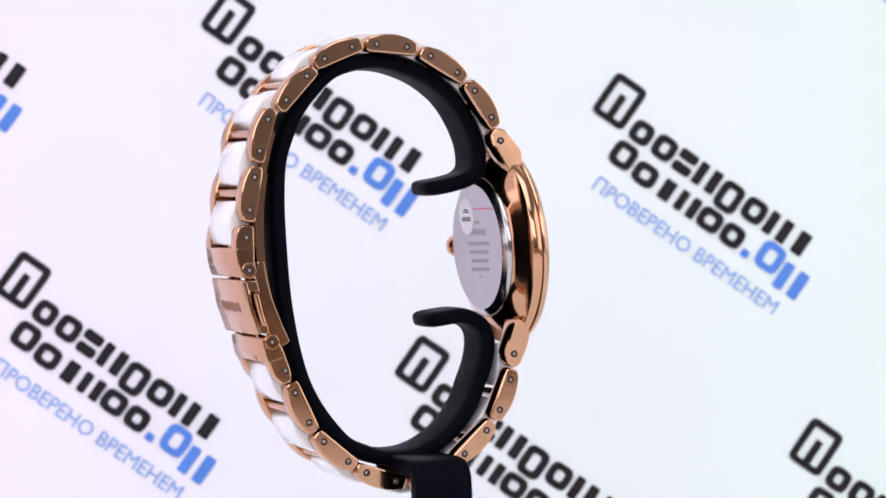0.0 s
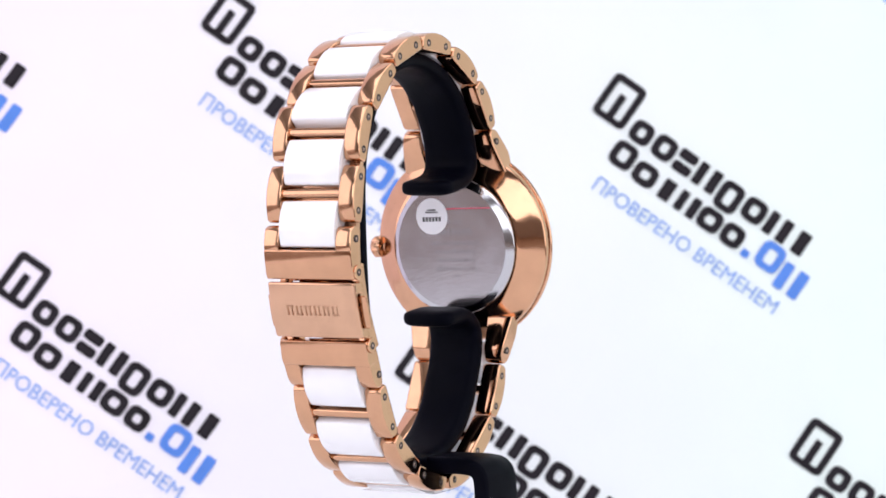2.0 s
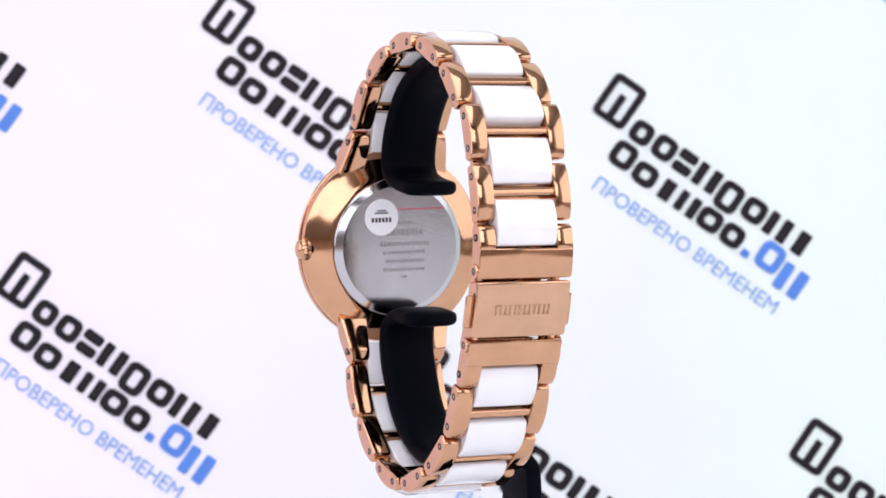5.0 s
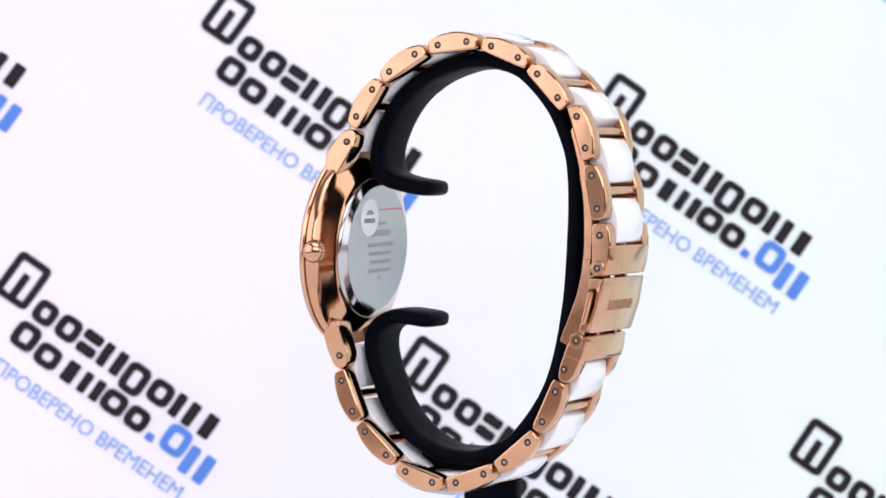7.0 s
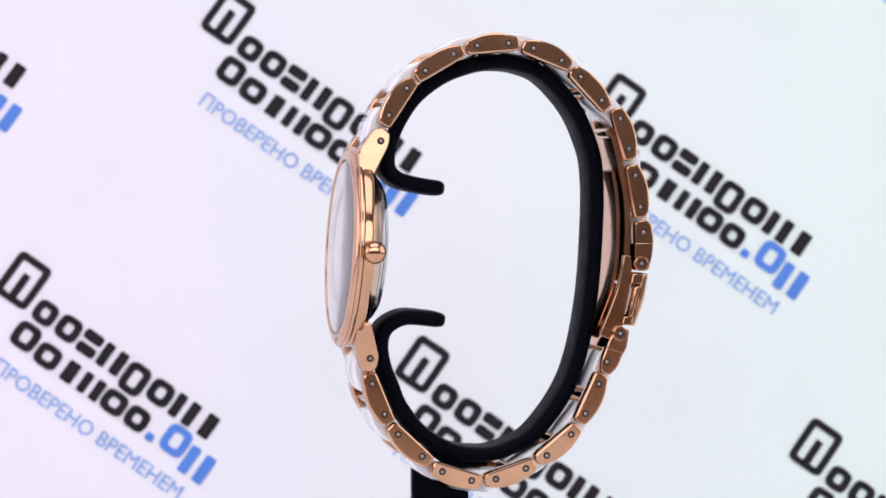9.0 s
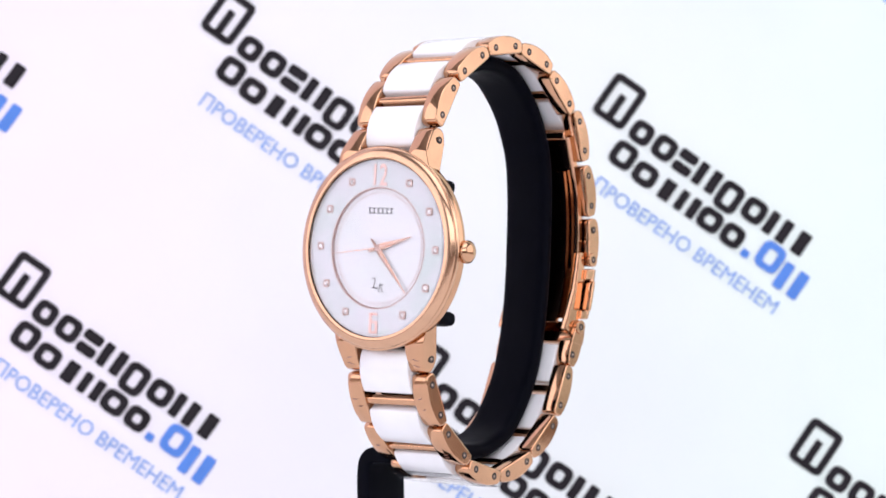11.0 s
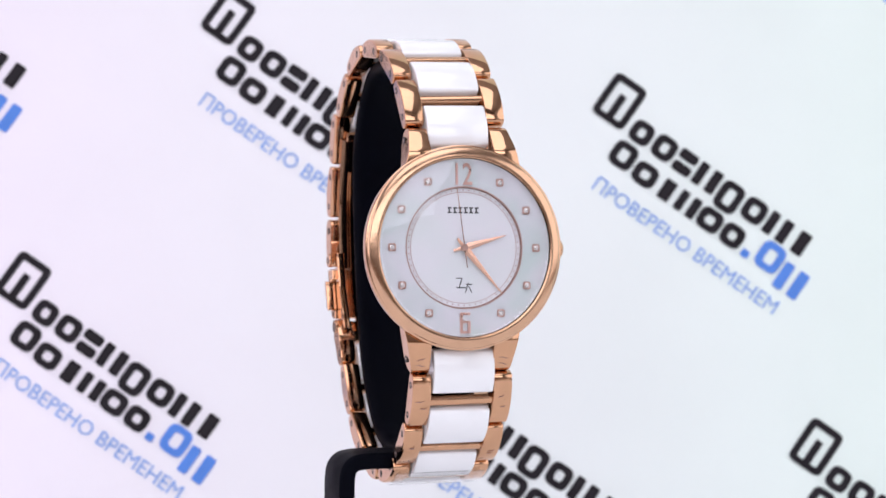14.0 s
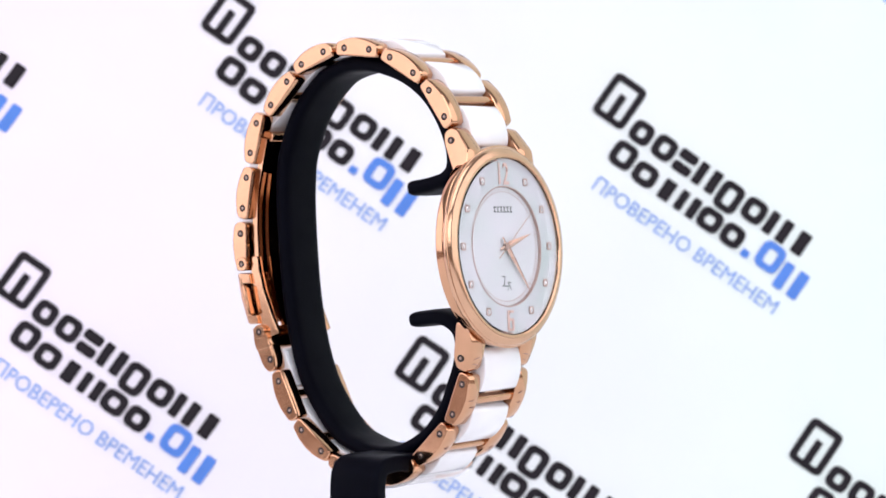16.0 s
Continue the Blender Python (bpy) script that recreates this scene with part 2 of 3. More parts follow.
def build_backdrop():
    bm = bmesh.new()
    block(bm, -700, 700, -80.7, 600, -1.2, 0, 0)
    sheet = part("backdrop", bm, CAST_BANNER, None, "", 30, pose(0, BACK_Y * MM, 0.080, 82, 0, 4))
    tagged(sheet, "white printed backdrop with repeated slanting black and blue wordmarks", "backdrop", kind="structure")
    k = 0.1247
    tilt = pose(0, 0, 0, 0, 0, -35.75)

    # the square mark: a rounded frame with a bar that rises from its lower side
    def outline(x0, y0, x1, y1, r=5):
        return [(a * k, -b * k) for a, b in rounded([(x0, y0), (x1, y0), (x1, y1), (x0, y1)], r)]

    def ring(bm, outer, inner):
        n = len(outer)
        rows = [[bm.verts.new((u, v, h)) for u, v in line] for line, h in ((outer, 0.0), (outer, 0.15), (inner, 0.15), (inner, 0.0))]
        for a, b in zip(rows, rows[1:] + rows[:1]):
            for i in range(n):
                bm.faces.new((a[i], a[(i + 1) % n], b[(i + 1) % n], b[i]))

    def mark():
        bm = bmesh.new()
        ring(bm, outline(-1, -81, 66, 6, 13), outline(12, -68, 53, -6, 4))
        prism(bm, outline(26, -50, 40, -2, 2), 0, 0.15, 0)
        return bm

    def letter(u0, v0, u1, v1, slot, mat):
        """A plain hoop, bar or pair of bars of a letter's size."""
        bm = bmesh.new()
        w = u1 - u0
        h = v1 - v0
        if slot == "hoop":
            ring(bm, outline(u0, v0, u1, v1, 16), outline(u0 + 14, v0 + 12.5, u1 - 14, v1 - 12.5, 6))
        elif slot == "stack":
            prism(bm, outline(u0, v0, u1, v0 + h * 0.43, 7), 0, 0.15, 0)
            prism(bm, outline(u0, v0 + h * 0.58, u1, v1, 7), 0, 0.15, 0)
        elif slot == "split":
            prism(bm, outline(u0, v0, u0 + w * 0.37, v1, 4), 0, 0.15, 0)
            prism(bm, outline(u0 + w * 0.60, v0, u1, v1, 4), 0, 0.15, 0)
        else:
            prism(bm, outline(u0, v0, u1, v1, 3), 0, 0.15, 0)
        return bm, mat

    rows = [(76, -34, 118, 8, "hoop", INK), (124, -36, 167, 8, "hoop", INK), (172, -36, 209, 8, "stack", INK), (215, -36, 261, 8, "split", INK),
            (267, -36, 312, 20, "hoop", INK), (318, -36, 362, 8, "hoop", INK), (368, -36, 414, 8, "split", INK), (430, -36, 452, 8, "dot", INK),
            (70, 15, 116, 63, "hoop", INK), (121, 25, 167, 66, "hoop", INK), (180, 26, 203, 65, "dot", INK), (215, 26, 257, 65, "split", INK),
            (261, 25, 307, 66, "hoop", INK), (311, 25, 354, 66, "hoop", INK), (361, 52, 376, 66, "dot", BLUE), (386, 12, 433, 64, "hoop", BLUE),
            (438, 26, 488, 78, "split", BLUE)]
    first = None
    a, b = Vector((41.43, -77.1)), Vector((86.24, -19.29))
    for i in range(-3, 4):
        for j in range(-4, 5):
            o = Vector((37.0, 25.57)) + a * i + b * j
            if not (-160 < o.x < 160 and -90 < o.y < 150):
                continue
            m = Matrix.Translation((o.x * MM, o.y * MM, 0.0001)) @ tilt
            if first is None:
                first = [part("printed_square", mark(), INK, sheet, "black rounded square print", 30, m)]
                for r in rows:
                    bm, mat = letter(*r)
                    first.append(part("printed_block", bm, mat, sheet, "", 30, m))
                slogan = words("\u041fPOBEPEHO BPEMEHEM", 28 * k, PALE_BLUE, "printed_slogan", sheet, Matrix(), 0.96, 0.12, "pale blue printed slogan")
                shift = Matrix.Translation((274 * k * MM, -107.5 * k * MM, 0))
                slogan.matrix_basis = m @ shift
            else:
                for f in first:
                    again(f, m)
                again(slogan, m @ shift)


build_backdrop()


# ---- the watch ----
watch = tagged(new("wrist_watch"), "rose gold wrist watch with white ceramic links on a black stand", "watch")
MID = 0.0          # middle of the bracelet across its width


def side_plate(length, low=-1.35, high=2.0, ends=0.8):
    """Outline (along, out) of a bracelet link seen from its side."""
    h = length / 2
    top = [(h * c, ends + (high - ends) * (1 - c * c)) for c in (0.97, 0.7, 0.4, 0, -0.4, -0.7, -0.97)]
    return rounded([(-h * 0.97, low), (h * 0.97, low)] + top, 0.85, 3)


PINS = [(-10.18, 96.34), (-8.63, 100.49), (-5.55, 105.01), (-2.31, 108.01), (2.55, 110.8), (6.82, 112.27), (12.22, 112.69), (16.65, 111.99),
        (21.56, 109.97), (24.84, 107.1), (28.5, 103.1), (31.79, 99.96), (33.27, 94.75), (34.28, 90.29), (35.19, 84.89), (35.73, 80.44)]
LOW_PINS = [(29.15, 58.3), (27.52, 54.51), (25.12, 49.49), (22.53, 46.09), (18.24, 42.59), (14.71, 40.51), (9.48, 38.83), (5.01, 38.76),
            (-0.01, 40.4), (-3.32, 42.99), (-7.38, 46.83), (-9.82, 50.27), (-11.87, 55.42), (-12.21, 59.8)]


def drift(x):
    """How far the bracelet's middle lies off the turning axis, at the depth x."""
    return Matrix.Translation((0, (-1.2 + 0.026 * x) * MM, 0))


LEAN = drift(33.0)


def half_width(p):
    """Half of the bracelet's width, which narrows towards the clasp."""
    return 8.82 - 0.4 * min(1.0, max(0.0, (p[0] + 5) / 35))


def place(p, q):
    """Pose whose x runs along the link, y across, z outwards, midway between two pins."""
    p, q = Vector((p[0], 0, p[1])), Vector((q[0], 0, q[1]))
    x = (q - p).normalized()
    y = Vector((0, 1, 0))
    z = x.cross(y)
    m = Matrix((x, y, z)).transposed().to_4x4()
    m.translation = ((p + q) / 2 + Vector((0, MID, 0))) * MM
    return drift((p.x + q.x) / 2) @ m


def pin_mesh():
    bm = bmesh.new()
    # no real recess: the hole's shade is a dark disc on the plate
    disc(bm, 0.62, -0.25, 0.012, steps=18, index=0)
    lathe(bm, [(0.30, 0.0), (0.28, 0.03), (0.18, 0.07), (0, 0.09)], 14, index=1)
    return bm


PIN = part("pin", pin_mesh(), [HOLE_SHADE, PIN_METAL], watch)
PIN_USED = [False]


def add_pin(parent, along, out, side, half=8.55):
    m = Matrix.Translation((along * MM, side * half * MM, out * MM)) @ pose(0, 0, 0, -90 * side, 0, 0)
    if not PIN_USED[0]:
        PIN_USED[0] = True
        PIN.parent, PIN.matrix_basis = parent, m
    else:
        again(PIN, m, parent)


flat = lambda u, v, h: (u, h, v)


def outer_link(gap, half, bar=0.70):
    """An H-shaped link: two side plates and the bar between them."""
    bm = bmesh.new()
    out = side_plate(gap + 4.15)
    prism(bm, out, 5.5, half, 0.3, flat)
    prism(bm, out, -half, -5.5, 0.3, flat)
    prism(bm, rounded([(-bar, -1.2), (bar, -1.2), (bar, 1.5), (-bar, 1.5)], 0.55, 4), -5.6, 5.6, 0, flat)
    return bm


def ceramic(gap):
    bm = bmesh.new()
    h = gap / 2 + 1.52
    top = [(h * c, 1.35 + 0.95 * (1 - c * c)) for c in (1.0, 0.75, 0.5, 0.25, 0, -0.25, -0.5, -0.75, -1.0)]
    prism(bm, rounded([(-h, -1.2), (h, -1.2)] + top, 0.45, 3), -5.36, 5.36, 0.28, flat)
    return bm


def crease(parent, m, width, turn):
    """A short bent crease of the thin film that still covers the lower links. Its dark reflection is put into the
    colour.
    """
    bm = bmesh.new()
    w = width / 2
    prism(bm, [(-w, -0.1), (-w * 0.3, 0.02), (w * 0.4, -0.06), (w, 0.1), (w * 0.4, 0.08), (-w * 0.3, 0.16)], -0.02, 0.05, 0)
    part("film_crease", bm, RING, parent, "", 30, m @ pose(0, 0, 0, 0, 0, turn))


def build_bracelet():
    rng = random.Random(8)
    for row in (PINS, LOW_PINS):
        for i in range(1, len(row) - 2, 2):
            p, q = row[i], row[i + 1]
            gap = math.dist(p, q)
            link = part("bracelet_link", outer_link(gap, half_width(p)), GOLD, watch, "polished rose gold link", 30, place(p, q) @ pose(0, 0, 0, rng.uniform(-0.8, 0.8), 0, rng.uniform(-0.9, 0.9)))
            for s in (-1, 1):
                for e in (-1, 1):
                    add_pin(link, e * gap / 2, 0.0, s, half_width(p))
                if row is LOW_PINS and i >= 9:
                    for k in range(2):
                        a = rng.uniform(-1.3, 1.3)
                        out = 1.05 + 0.95 * (1 - (a * 2 / (gap + 4.15)) ** 2)
                        crease(link, Matrix.Translation((a * MM, s * rng.uniform(6.6, 7.6) * MM, out * MM)), rng.uniform(0.8, 1.8), 90 + rng.uniform(-25, 25))
        for i in range(0, len(row) - 1, 2):
            p, q = row[i], row[i + 1]
            part("ceramic_link", ceramic(math.dist(p, q)), CERAMIC, watch, "glossy white ceramic middle link", 30, place(p, q))


build_bracelet()


def build_film():
    """The clear protective film still stuck under the lowest links, its loose edges standing off."""
    bm = bmesh.new()
    path = spline([(-2.6, 39.5), (-0.8, 38.3), (1.2, 37.5), (3.6, 36.95), (6.0, 36.75), (8.2, 36.6)], 6)
    sweep(bm, path, lambda q: [(-7.6, -0.03), (8.3 - 1.5 * q, -0.03), (8.3 - 1.5 * q, 0.03), (-7.6, 0.03)])
    film = part("film_strip", bm, GLASS, watch, "clear plastic film under the lowest links", 40, drift(2.0))
    film.visible_shadow = False


build_film()

# the case stands a little tilted: its lower edge leans outwards
TILT, ROLL, FLARE, REAR = 3.9, -1.2, 0.22, 5.55
ct, st = math.cos(radians(TILT)), math.sin(radians(TILT))
CASE = Matrix(((0, st, -ct, -14.95 * MM), (-1, 0, 0, -1.27 * MM), (0, ct, st, 78.35 * MM), (0, 0, 0, 1))) @ pose(0, 0, 0, 0, 0, ROLL)


def build_case():
    bm = bmesh.new()
    lathe(bm, [(15.2, -1.2), (15.2, -0.55), (16.7, -0.6), (16.93, -0.7), (17.02, -0.9), (17.02, -1.95), (16.93, -2.22), (16.7, -2.38), (15.6, -2.86), (14.4, -3.42), (13.2, -4.0), (12.6, -4.28), (12.3, -4.32), (12.2, -4.2), (12.2, -1.2)], 128, True)
    case = part("case", bm, GOLD, watch, "polished rose gold case", 30, CASE)

    # lugs: horns with the lug pin, widening to the case
    def horn(pts, side, tip, mid):
        bm = bmesh.new()
        prism(bm, rounded(pts, 0.6, 4), 5.5, 8.65, 0.25, lambda u, v, h: (u, side * (h if h < 7 else h + FLARE * abs(v - tip)) + mid, v))
        return bm
    top = [(-14.0, 91.3), (-11.6, 90.6), (-10.4, 92.8), (-8.9, 95.6), (-8.5, 97.6), (-9.6, 98.6), (-11.2, 98.3), (-13.0, 96.0), (-14.0, 94.6)]
    low = [(-14.6, 65.4), (-12.2, 66.0), (-11.5, 63.2), (-10.7, 60.0), (-11.0, 58.2), (-12.2, 57.3), (-13.5, 57.8), (-14.5, 60.6), (-14.9, 62.4)]
    for pts, tip, pin, mid in ((top, 98.6, (-10.18, 96.34), -1.6), (low, 57.3, (-12.21, 59.8), -1.1)):
        for s in (-1, 1):
            lug = part("lug", horn(pts, s, tip, mid), GOLD, watch, "", 30)
            m = Matrix.Translation((pin[0] * MM, (mid + s * (8.79 + FLARE * abs(pin[1] - tip))) * MM, pin[1] * MM)) @ pose(0, 0, 0, -90 * s, 0, 0)
            again(PIN, m, lug)
            if pts is low:
                t, n = Vector((-0.337, 0, 0.943)), Vector((-0.943, 0, -0.337))
                for along, turn in ((0.5, 12 * s), (-0.6, -15)):
                    c = Matrix((t.cross(n), t, n)).transposed().to_4x4()
                    c.translation = (Vector((-14.0, mid + 7.3 * s, 59.2)) + t * along) * MM
                    crease(lug, c, 1.7, turn)

    bm = bmesh.new()
    lathe(bm, [(14.95, -0.3), (14.95, 0.8), (15.05, 0.98), (15.3, 1.06), (15.7, 1.0), (16.2, 0.85), (16.6, 0.66), (16.85, 0.42), (16.92, 0.24), (16.88, 0.16), (17.08, 0.12), (17.22, 0.0), (17.26, -0.25), (17.16, -0.5), (16.9, -0.6)], 128, True)
    part("bezel", bm, GOLD_BRUSHED, watch, "rounded polished rose gold bezel", 30, CASE)

    # steel back, its sticker, film and etched lines
    bm = bmesh.new()
    lathe(bm, [(12.2, -4.0), (12.22, -4.55), (12.1, -4.78), (11.85, -4.95), (11.05, -5.46), (10.9, -REAR), (0, -REAR)], 96)
    back = part("case_back", bm, [STEEL], watch, "grey brushed steel case back", 30, CASE)
    rear = CASE @ pose(0, 0, -REAR * MM, 0, 180, 0)
    bm = bmesh.new()
    disc(bm, 10.85, 0.0, 0.03, steps=64)
    part("back_plate", bm, STEEL_BACK, watch, "", 30, rear)
    bm = bmesh.new()
    disc(bm, 3.2, 0.04, 0.10, -3.6, 5.4, 40)
    s = part("sticker", bm, STICKER, watch, "round white sticker with a small dark mark", 30, rear)
    bm = bmesh.new()
    for i, w in enumerate((0.9, 1.3)):
        block(bm, -3.6 - w, -3.6 + w, 6.4 - 0.4 * i, 6.65 - 0.4 * i, 0.10, 0.12, 0)
    for i in range(6):
        block(bm, -5.5 + 0.66 * i, -5.06 + 0.66 * i, 4.5, 5.3, 0.10, 0.12, 0)
    part("sticker_mark", bm, PRINT, s, "", 30)
    bm = bmesh.new()
    block(bm, -0.6, 8.2, 6.58, 6.76, 0.05, 0.11, 0)
    part("film_edge", bm, RED, watch, "thin red edge of the protective film", 30, rear)
    rng = random.Random(4)
    bm = bmesh.new()
    for y, w, h in ((4.3, 1.3, 0.5), (2.6, 3.6, 1.1), (0.6, 4.6, 0.7), (-0.9, 4.0, 0.6), (-2.4, 3.6, 0.6), (-3.9, 4.0, 0.6), (-5.2, 0.6, 0.4)):
        u = -w + 0.8
        while u < w + 0.8:
            d = h * rng.uniform(0.45, 0.8)
            block(bm, u, u + d, y - h / 2, y + h / 2, 0.03, 0.045, 0)
            u += d + h * 0.25
    lines = part("etching", bm, ENGRAVE, back, "", 30, pose(0, 0, -REAR * MM, 0, 180, 0))
    tagged(lines, "rows of fine etched marks", kind="stuff")

    # crown with its fluted rim
    bm = bmesh.new()
    lathe(bm, [(0, 0), (0.85, 0), (0.85, 0.6), (1.6, 0.7), (1.78, 0.9)], 72)
    lathe(bm, [(1.74, 0.85), (1.80, 0.95), (1.80, 2.1), (1.74, 2.2)], 144, wave=0.07, waves=24)
    lathe(bm, [(1.75, 2.15), (1.62, 2.45), (1.25, 2.75), (0.7, 2.95), (0, 3.02)], 72)
    part("crown", bm, GOLD, watch, "small fluted rose gold crown", 30, CASE @ pose(0.0154, 0, -0.0024, 0, 90, 0))

    # dial
    bm = bmesh.new()
    lathe(bm, [(10.4, -0.8), (10.4, -0.45), (0, -0.45)], 96)
    dial = part("dial", bm, PEARL, watch, "white mother of pearl dial", 5, CASE)
    bm = bmesh.new()
    lathe(bm, [(15.1, -0.7), (15.1, 0.0), (10.3, 0.0), (10.22, -0.05), (10.22, -0.7)], 96, True)
    part("dial_rim", bm, PEARL_RIM, dial, "raised grey-white mother of pearl hour ring", 5)
    bm = bmesh.new()
    lathe(bm, [(10.3, -0.3), (10.3, 0.04), (10.12, 0.05), (10.0, -0.44), (9.96, -0.46)], 96)
    lathe(bm, [(9.36, -0.46), (9.36, -0.43), (9.26, -0.43), (9.26, -0.46)], 96, True)
    part("dial_ring", bm, RING, watch, "thin rose gold ring on the dial", 30, CASE)
    for i in range(60):
        if i == 0:
            bm = bmesh.new()
            disc(bm, 0.13, -0.46, -0.43, steps=8)
            dot = part("minute_dot", bm, RING, watch, "", 30, CASE @ Matrix.Translation((0, 9.66 * MM, 0)))
        else:
            again(dot, CASE @ pose(0, 0, 0, 0, 0, 6 * i) @ Matrix.Translation((0, 9.66 * MM, 0)))
    seat = stone = None
    for h in (1, 2, 3, 4, 5, 7, 8, 9, 10, 11):
        a = radians(30 * h)
        m = CASE @ Matrix.Translation((12.65 * math.sin(a) * MM, 12.65 * math.cos(a) * MM, 0))
        if seat is None:
            bm = bmesh.new()
            block(bm, -0.68, 0.68, -0.68, 0.68, -0.02, 0.18, 0.06, 0.36)
            seat = part("hour_marker", bm, RING, watch, "small rose gold square holding a clear stone", 30, m)
            bm = bmesh.new()
            lathe(bm, [(0.45, 0.16), (0.45, 0.2), (0.28, 0.30), (0, 0.30)], 8)
            stone = part("stone", bm, STONE, seat, "", 10)
        else:
            again(stone, Matrix(), again(seat, m))
    words("12", 3.7, GOLD_SATIN, "numeral", watch, CASE @ Matrix.Translation((0.0, 12.35 * MM, 0.0)), 0.72, 0.14, "rose gold numeral twelve", 0.005)
    bm = bmesh.new()
    prism(bm, rounded([(-0.95, -1.75), (-0.4, -1.75), (-0.4, 1.75), (-0.95, 1.75)], 0.2), 0, 0.14, 0.03)
    prism(bm, rounded([(-0.45, 1.3), (0.9, 1.3), (0.9, 1.75), (-0.45, 1.75)], 0.15), 0, 0.139, 0.03)
    prism(bm, rounded([(-0.45, -0.05), (0.45, -0.05), (0.45, 0.4), (-0.45, 0.4)], 0.1), 0, 0.139, 0.03)
    prism(bm, rounded([(-0.45, -1.75), (0.45, -1.75), (0.45, -1.3), (-0.45, -1.3)], 0.1), 0, 0.139, 0.03)
    prism(bm, rounded([(0.4, -1.75), (0.95, -1.75), (0.95, 0.4), (0.4, 0.4)], 0.25), 0, 0.14, 0.03)
    part("numeral", bm, GOLD_SATIN, watch, "squared rose gold numeral six", 30, CASE @ Matrix.Translation((0.0, -12.6 * MM, 0.0)))
    # maker's mark as plain bars, and the small script mark below
    for i in range(6):
        bm = bmesh.new()
        block(bm, -2.75 + 0.95 * i, -2.05 + 0.95 * i, 5.75, 6.0, -0.45, -0.43, 0)
        block(bm, -2.75 + 0.95 * i, -2.05 + 0.95 * i, 6.55, 6.8, -0.45, -0.43, 0)
        block(bm, -2.6 + 0.95 * i, -2.32 + 0.95 * i, 5.9, 6.65, -0.45, -0.431, 0)
        part("dial_mark", bm, PRINT, watch, "", 30, CASE)
    bm = bmesh.new()
    for x, y, w, h, sl in ((-0.6, -5.9, 0.22, 1.7, 0.3), (-0.5, -6.7, 1.7, 0.22, -0.15), (0.5, -6.7, 0.22, 1.6, 0.3), (0.9, -6.15, 1.1, 0.22, 0.1), (1.1, -7.0, 0.22, 1.0, -0.5), (-0.9, -5.1, 0.9, 0.2, 0.1)):
        pts = [(x - w / 2 - sl * h / 2, y - h / 2), (x + w / 2 - sl * h / 2, y - h / 2), (x + w / 2 + sl * h / 2, y + h / 2), (x - w / 2 + sl * h / 2, y + h / 2)]
        prism(bm, pts, -0.45, -0.43 - 0.001 * w, 0)
    part("script_mark", bm, PRINT, watch, "small dark curled mark", 30, CASE)

    # crystal
    bm = bmesh.new()
    lathe(bm, [(0, 0.34), (7, 0.34), (14.9, 0.34), (14.9, 0.66), (14.6, 0.88), (14.3, 0.91), (10, 1.0), (5, 1.05), (0, 1.07)], 128)
    glass = part("crystal", bm, GLASS, watch, "clear slightly domed watch glass", 12, CASE)
    glass.visible_shadow = False
    bm = bmesh.new()
    lathe(bm, [(0.6, -0.45), (0.6, 0.2), (0.45, 0.3), (0, 0.3)], 24)
    part("hand_hub", bm, RING, watch, "", 30, CASE)


build_case()


def hand(name, length, tail, width, z, label):
    bm = bmesh.new()
    if name == "second_hand":
        pts = [(-0.09, -tail), (0.09, -tail), (0.05, length), (-0.05, length)]
    else:
        pts = [(-0.22, -tail), (0.22, -tail), (0.3, -0.6), (width / 2, 0.9), (0.06, length), (-0.06, length), (-width / 2, 0.9), (-0.3, -0.6)]
    if name == "second_hand":
        prism(bm, pts, z, z + 0.07, 0.015)
    else:
        # two facets that meet in a ridge along the middle
        low = [bm.verts.new((u, v, z)) for u, v in pts]
        bm.faces.new(low[::-1])
        tail_end, tip_end = bm.verts.new((0, -tail, z + 0.1)), bm.verts.new((0, length, z + 0.06))
        wide = bm.verts.new((0, 0.9, z + 0.2))
        for ring in (low[1:5], [low[0]] + low[:4:-1]):
            a, b, c, d = ring
            for f in ((tail_end, a, b), (tail_end, b, c, wide), (wide, c, d, tip_end)):
                bm.faces.new(f)
        bm.faces.new((low[0], low[1], tail_end))
        bm.faces.new((low[4], low[5], tip_end))
    return part(name, bm, HAND_GOLD, watch, label, 10, CASE)


hour_hand = hand("hour_hand", 7.6, 2.0, 1.25, -0.02, "tapered rose gold hour hand")
hour_hand.matrix_basis = CASE @ pose(0, 0, 0, 0, 0, -74.0)
minute_hand = hand("minute_hand", 10.1, 2.0, 1.2, 0.08, "tapered rose gold minute hand")
second_hand = hand("second_hand", 10.0, 3.4, 0.18, 0.17, "hair-thin rose gold second hand")


